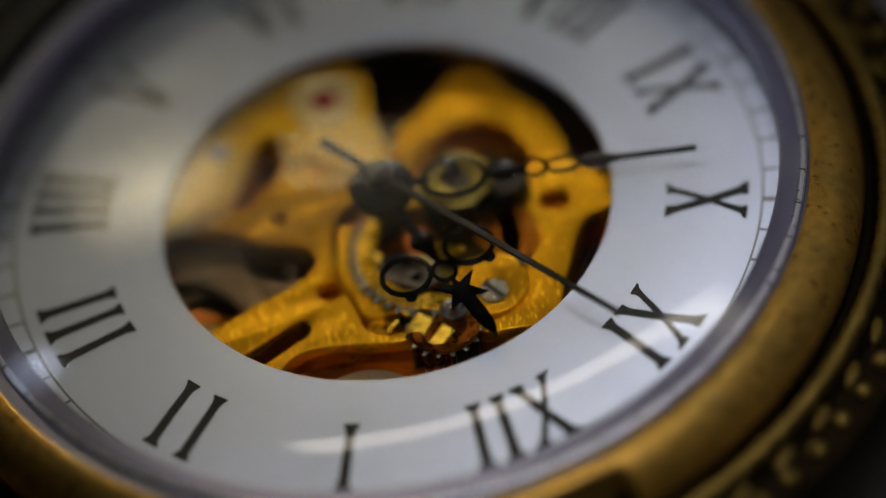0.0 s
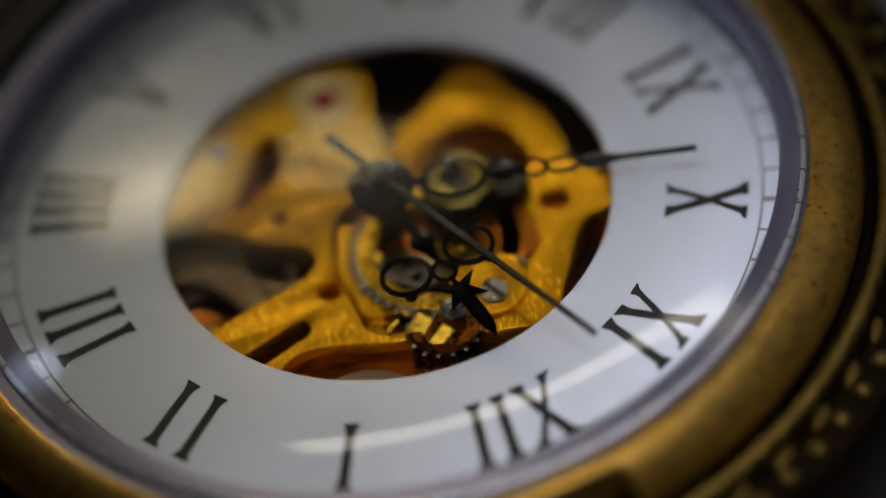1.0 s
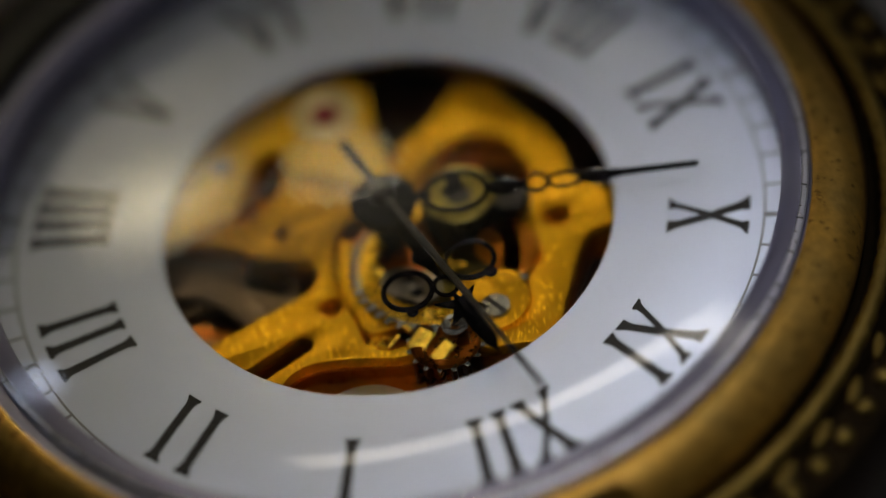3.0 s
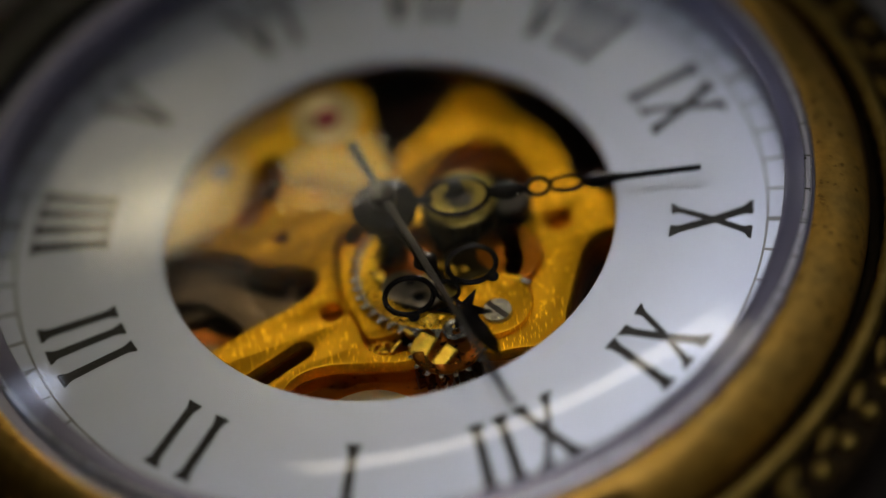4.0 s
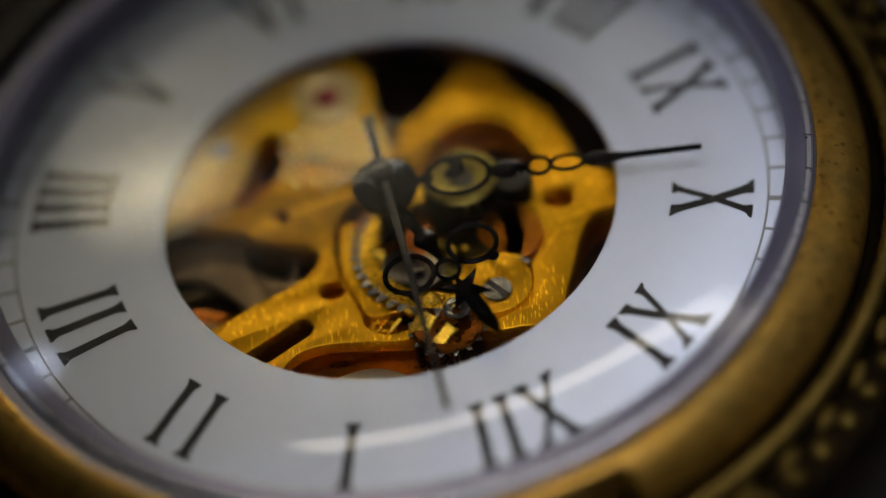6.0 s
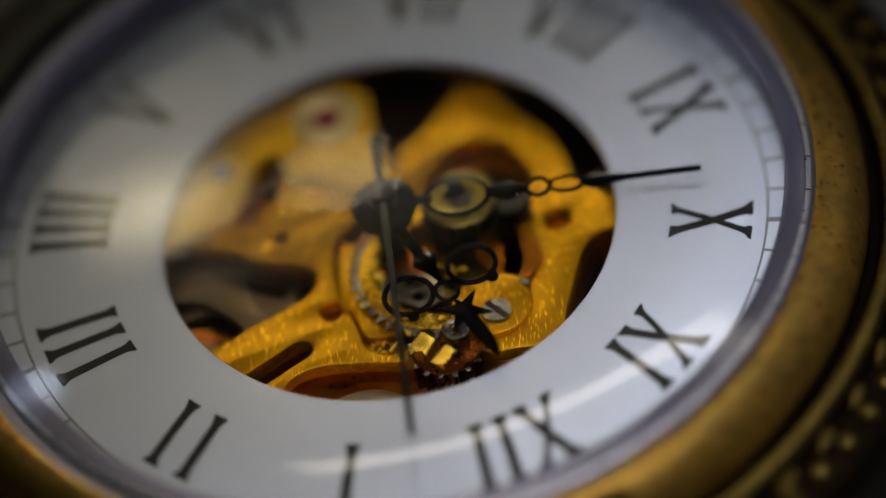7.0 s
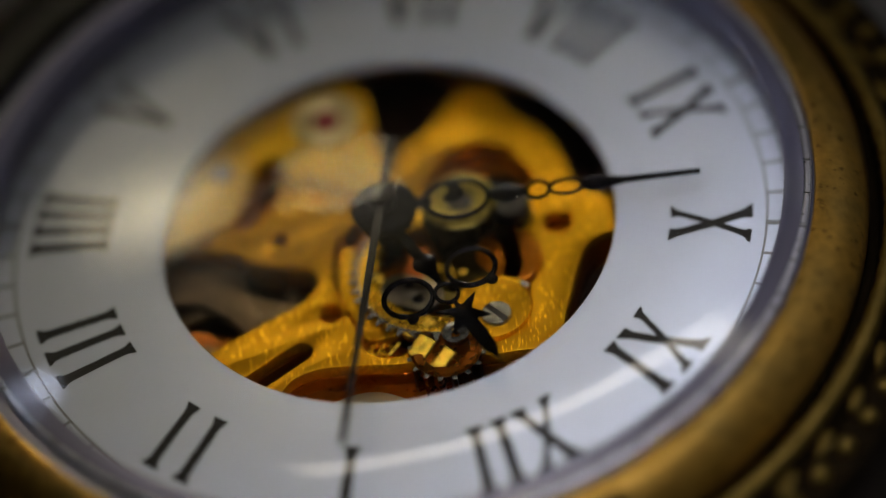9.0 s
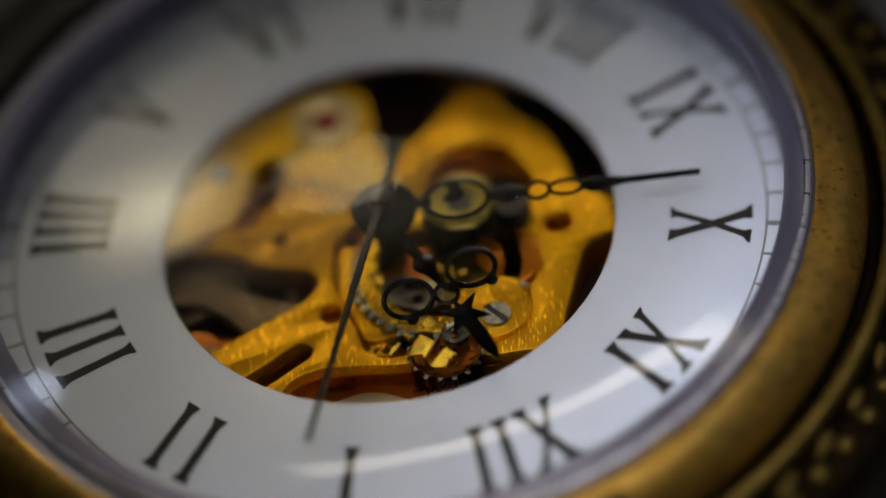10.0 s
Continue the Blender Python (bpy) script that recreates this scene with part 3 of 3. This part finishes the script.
put("hub_ring", sheet("hub_ring", [circle(0, 0, 3.66, 80), circle(0, 0, 2.75, 64)], -0.06, 0.14, M_GOLD_P, 0.05), gear, label="gilt inner ring")
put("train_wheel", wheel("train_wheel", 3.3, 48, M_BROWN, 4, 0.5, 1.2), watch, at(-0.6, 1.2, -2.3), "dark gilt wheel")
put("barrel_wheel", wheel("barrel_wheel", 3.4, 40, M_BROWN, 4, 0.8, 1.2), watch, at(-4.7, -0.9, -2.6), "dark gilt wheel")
barrel = put("barrel", sheet("barrel", [gear_outline(1.75, 22, 0.12)], -3.4, -0.62, M_BARREL, 0.05), watch, at(-3.35, 0.25, 0.42), "fluted tarnished brass barrel arbor")
put("barrel_cap", lathe("barrel_cap", [(0.55, -0.62), (1.62, -0.62), (1.66, -0.5), (1.5, -0.42), (0.75, -0.44), (0.6, -0.52)], M_OLIVE, 48), barrel, label="olive brass cap with a dark bore")
put("bore", lathe("bore", [(0.02, -0.62), (0.56, -0.62), (0.5, -0.56), (0.02, -0.55)], M_DARK, 32), barrel)
put("pillar", lathe("pillar", [(0.02, -3.4), (0.85, -3.4), (0.9, -0.5), (0.75, -0.3), (0.02, -0.28)], M_DARK, 40), watch, at(-5.35, 1.25, 0), "dark steel movement pillar")
put("lower_floor", sheet("lower_floor", [smooth_loop([(7.6, 5.4), (6.4, 4.5), (5.2, 4.1), (3.6, 4.5), (1.6, 5.5), (0.6, 7.2), (1.2, 9.0), (4.5, 8.6), (8.6, 6.2)]), circle(4.9, 4.95, 0.95, 32, 0.5, -30)], -3.2, -2.66, M_BROWN, 0.08), watch, label="warm brown gilt lower floor plate")
put("centre_wheel", lathe("centre_wheel", [(0.5, -2.2), (1.9, -2.2), (1.95, -1.75), (1.6, -1.68), (0.5, -1.7)], M_COPPER, 64), watch, at(0.3, 0.6, 0.1), "copper centre wheel")
put("centre_pinion", sheet("centre_pinion", [gear_outline(0.62, 12, 0.15)], -1.7, 0.45, M_DARK, 0.03), watch, at(0, 0, 0), "dark steel centre pinion")
put("balance_wheel", wheel("balance_wheel", 3.2, 60, M_TAN, 3, 0.5, 0.7, -0.2, 0.2, 0.05), watch, at(7.4, -1.6, -2.7), "tarnished brass balance wheel")
put("balance_cock", sheet("balance_cock", [smooth_loop([(10.8, -5.2), (8.9, -5.0), (7.6, -4.9), (6.3, -4.0), (6.1, -2.7), (6.6, -1.1), (6.45, 0.5), (7.4, 0.9), (7.9, -0.5), (8.9, -2.0), (10.6, -3.0)])], -2.5, -2.1, M_TAN, 0.08), watch, label="tarnished brass balance cock")
put("balance_arm", sheet("balance_arm", [smooth_loop([(6.75, -1.8), (5.95, -0.85), (4.8, 0.3), (4.0, 0.45), (4.6, 1.1), (5.8, 1.15), (6.8, -0.1)])], -2.6, -2.2, M_TAN, 0.08), watch, label="tarnished brass balance arm")
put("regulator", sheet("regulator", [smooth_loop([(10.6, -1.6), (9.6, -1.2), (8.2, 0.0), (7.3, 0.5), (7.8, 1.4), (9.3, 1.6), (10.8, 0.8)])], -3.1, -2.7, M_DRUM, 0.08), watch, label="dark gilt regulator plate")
minute_wheel = put("minute_wheel", lathe("minute_wheel", [(0.02, -2.3), (1.15, -2.3), (1.2, -1.55), (1.1, -1.45), (0.5, -1.42), (0.02, -1.42)], M_OLIVE, 48), watch, at(-1.35, 3.15, 0), "olive tarnished minute wheel")
put("pinion", sheet("pinion", [gear_outline(0.48, 9, 0.13)], -1.45, -1.15, M_GOLD_P, 0.03), minute_wheel, at(-0.25, 0.2, 0), "bright gilt pinion")
put("cover_disc", sheet("cover_disc", [circle(-2.3, 5.72, 1.74, 56)], -2.02, -1.06, M_GOLD, 0.08), watch, label="brushed gilt cover disc")
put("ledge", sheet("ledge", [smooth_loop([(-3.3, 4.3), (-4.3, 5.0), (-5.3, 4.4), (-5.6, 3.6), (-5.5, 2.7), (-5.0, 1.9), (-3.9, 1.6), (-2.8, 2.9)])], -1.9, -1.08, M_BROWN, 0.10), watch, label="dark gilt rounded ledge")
put("ratchet_cover", sheet("ratchet_cover", [smooth_loop([(-0.9, 2.6), (-1.2, 3.7), (-2.0, 4.25), (-3.1, 4.1), (-3.9, 3.2), (-4.6, 2.2), (-4.0, 1.6), (-2.0, 1.8)])], -1.9, -1.10, M_BARREL, 0.08), watch, label="oxidised brass ratchet cover")
put("lever_plate", sheet("lever_plate", [capsule(0.75, 2.8, 0.0, 3.7, 0.85), circle(0.28, 2.75, 0.27, 20), circle(0.30, 3.75, 0.27, 20)], -1.2, -0.98, M_LEVER, 0.06), watch, label="pale steel setting lever with two holes")
# Dark sheet added for the shade inside the lever's two holes.
put("hole_backing", sheet("hole_backing", [capsule(0.7, 2.8, 0.0, 3.6, 0.7)], -1.6, -1.3, M_DARK, 0.05), watch, label="dark backing under the lever's holes")
screw(-2.3, 6.3, -1.06, 0.68, 20, "slotted steel screw")
screw(5.1, -7.5, -1.0, 0.55, 60, "slotted steel screw")
chaton = put("jewel_setting", lathe("jewel_setting", [(0.62, -0.4), (1.5, -0.4), (1.55, 0.08), (1.3, 0.16), (0.85, -0.05), (0.62, -0.08)], M_CHATON, 48), watch, at(-0.3, -8.1, -0.86), "pale gilt jewel setting")
put("jewel", lathe("jewel", [(0.05, -0.3), (0.62, -0.3), (0.62, 0.02), (0.4, 0.1), (0.05, 0.02)], M_RUBY, 32), chaton, label="red ruby bearing")
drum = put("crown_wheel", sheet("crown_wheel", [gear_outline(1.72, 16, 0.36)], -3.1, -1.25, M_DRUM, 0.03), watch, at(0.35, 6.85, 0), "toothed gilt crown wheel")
put("teeth", sheet("teeth", [gear_outline(1.74, 16, 0.36), circle(0, 0, 1.30, 40)], -1.32, -1.22, M_STEEL, 0.02), drum, label="bright steel toothed ring")
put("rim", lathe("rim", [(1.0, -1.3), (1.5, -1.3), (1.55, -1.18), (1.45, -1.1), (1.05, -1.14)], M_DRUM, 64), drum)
put("collar", lathe("collar", [(0.28, -1.4), (0.55, -1.4), (0.6, -0.95), (0.5, -0.85), (0.34, -0.9)], M_STEEL, 40), drum, at(-0.68, -0.5, 0), "steel collar")
for x, y, w, h, turn, tilt in ((0.0, -1.55, 0.34, 0.42, 25, -15), (0.90, -0.55, 0.62, 0.46, 35, -17), (0.35, 0.5, 0.62, 0.36, 28, -16), (1.15, -1.5, 0.16, 0.28, 20, -19)):
    put("facet", box("facet", -w, w, -h, h, -1.5, -1.10, M_SPARK, MM, 0.13), drum, at(x, y, 0) @ pose(0, -1.2 * MM * math.sin(radians(tilt)), 0, tilt, 0, 0) @ at(0, 0, 0, turn), "bright gilt facet")
# Bright tilted pieces added in place of glints on the gilt plates.
for x, y, w, h, turn, tilt in ((1.75, 4.35, 0.42, 0.22, 30, -17), (1.45, 2.0, 0.28, 0.55, -20, -15), (2.3, 5.75, 0.40, 0.12, 28, -18)):
    put("glint_piece", box("glint_piece", -w, w, -h, h, -1.5, -1.16, M_SPARK, MM, 0.08), watch, at(x, y, 0) @ pose(0, -1.2 * MM * math.sin(radians(tilt)), 0, tilt, 0, 0) @ at(0, 0, 0, turn), "small gilt piece tilted for a glint")
# Bright strip and stud, also added where the gilt only glints.
put("glint_strip", sheet("glint_strip", [smooth_loop([(-0.95, 2.1), (-1.35, 2.2), (-1.75, 2.9), (-1.6, 3.6), (-1.2, 3.45), (-1.25, 2.9), (-0.95, 2.5)])], -1.25, -0.95, M_SPARK, 0.07), watch, label="bright gilt strip for a glint")
put("glint_stud", lathe("glint_stud", [(0.02, -1.3), (0.24, -1.3), (0.26, -0.95), (0.16, -0.86), (0.02, -0.84)], M_SPARK, 24), watch, at(-2.0, 3.35, 0), "bright gilt stud for a glint")
put("small_wheel", wheel("small_wheel", 0.62, 14, M_GOLD_P, 3, 0.12, 0.2, depth=0.12, half=0.08), watch, at(2.75, 5.2, -1.75), "small gilt wheel")
put("click_plate", sheet("click_plate", [smooth_loop([(5.9, 6.5), (4.4, 6.4), (3.2, 7.1), (2.6, 8.4), (4.5, 9.4), (6.6, 8.0)])], -2.6, -2.2, M_PEARL, 0.06), watch, label="pale steel click plate")


# ---- pointers ----
def ring_sheet(name, cx, cy, r, w, z0, z1, sq=1.0, turn=0.0):
    return sheet(name, [circle(cx, cy, r + w / 2, 36, sq, turn), circle(cx, cy, r - w / 2, 36, (sq * r - w / 2) / (r - w / 2) if sq != 1.0 else 1.0, turn)], z0, z1, M_HAND, 0.055)


def hour_hand():
    z0, z1 = 0.62, 0.78
    shells = [
        sheet("h", [circle(0, 0, 1.3, 40)], 0.45, z1, M_HAND, 0.05),
        sheet("h", [capsule(0, 0.8, 0, 3.2, 0.26)], z0, z1, M_HAND, 0.055),
        ring_sheet("h", 1.55, 4.9, 1.05, 0.24, z0, z1), ring_sheet("h", -1.55, 4.9, 1.05, 0.24, z0, z1),
        ring_sheet("h", 0.05, 5.6, 0.48, 0.17, z0, z1, 1.15),
        sheet("h", [smooth_loop([(0, 2.9), (-0.55, 3.5), (-0.25, 4.2), (0, 5.2), (0.25, 4.2), (0.55, 3.5)])], z0, z1, M_HAND, 0.055),
        sheet("h", [[(0, 5.95), (0.15, 6.55), (1.0, 6.25), (0.42, 6.95), (0.95, 7.75), (0.34, 7.55), (0.36, 8.5), (0.30, 9.4), (0, 10.2), (-0.30, 9.4), (-0.36, 8.5), (-0.34, 7.55), (-0.95, 7.75), (-0.42, 6.95), (-1.0, 6.25), (-0.15, 6.55)]], z0, z1, M_HAND, 0.055),
        sheet("h", [circle(1.95, 6.05, 0.26, 20)], z0, z1, M_HAND, 0.055), sheet("h", [circle(-1.95, 6.05, 0.26, 20)], z0, z1, M_HAND, 0.055),
    ]
    return put("hour_hand", join("hour_hand", shells, M_HAND), watch, at(0, 0, 0, -354.5), "blackened ornate openwork hour hand")


def minute_hand():
    z0, z1 = 1.08, 1.22
    shells = [
        sheet("h", [circle(0, 0, 1.45, 40)], 0.85, z1 + 0.1, M_HAND, 0.08),
        sheet("h", [capsule(0, 1.0, 0, 1.9, 0.24)], z0, z1, M_HAND, 0.055),
        ring_sheet("h", 0, 3.2, 1.38, 0.26, z0, z1, 0.80, 90),
        sheet("h", [smooth_loop([(-1.0, 3.2), (-0.7, 3.45), (-0.2, 3.55), (0.12, 3.1), (-0.05, 2.6), (-0.5, 2.85), (-0.95, 2.7)])], z0, z1, M_HAND, 0.055),
        sheet("h", [smooth_loop([(0, 4.4), (0.45, 5.0), (0.5, 5.6), (0, 6.3), (-0.5, 5.6), (-0.45, 5.0)])], z0, z1, M_HAND, 0.055),
        ring_sheet("h", 0, 6.75, 0.5, 0.2, z0, z1),
        ring_sheet("h", 0, 8.0, 0.72, 0.2, z0, z1, 0.62, 90),
        sheet("h", [smooth_loop([(0, 8.6), (0.42, 9.1), (0.3, 9.8), (0.17, 10.5), (-0.17, 10.5), (-0.3, 9.8), (-0.42, 9.1)])], z0, z1, M_HAND, 0.055),
        sheet("h", [[(0.17, 10.2), (0.14, 13.85), (-0.14, 13.85), (-0.17, 10.2)]], z0, z1, M_HAND, 0.055),
    ]
    return put("minute_hand", join("minute_hand", shells, M_HAND), watch, at(0, 0, 0, -291.7), "blackened ornate openwork minute hand")


def seconds_hand():
    z0, z1 = 1.78, 1.92
    shells = [
        sheet("h", [circle(0, 0, 0.55, 32)], 1.3, z1 + 0.1, M_SECOND, 0.05),
        sheet("h", [[(0.17, 0.3), (0.125, 13.7), (-0.125, 13.7), (-0.17, 0.3)]], z0, z1, M_SECOND, 0.02),
        sheet("h", [[(-0.16, -0.3), (-0.26, -3.5), (0.26, -3.5), (0.16, -0.3)]], z0, z1, M_SECOND, 0.03),
    ]
    return put("seconds_hand", join("seconds_hand", shells, M_SECOND), watch, at(0, 0, 0, -335.8), "slim dark steel seconds hand")


hour_hand()
minute_hand()
second = seconds_hand()


def motions():
    walk(second, [(0.5 * i, at(0, 0, 0, -(335.7 + 6.05 * 0.5 * i))) for i in range(21)])


motions()
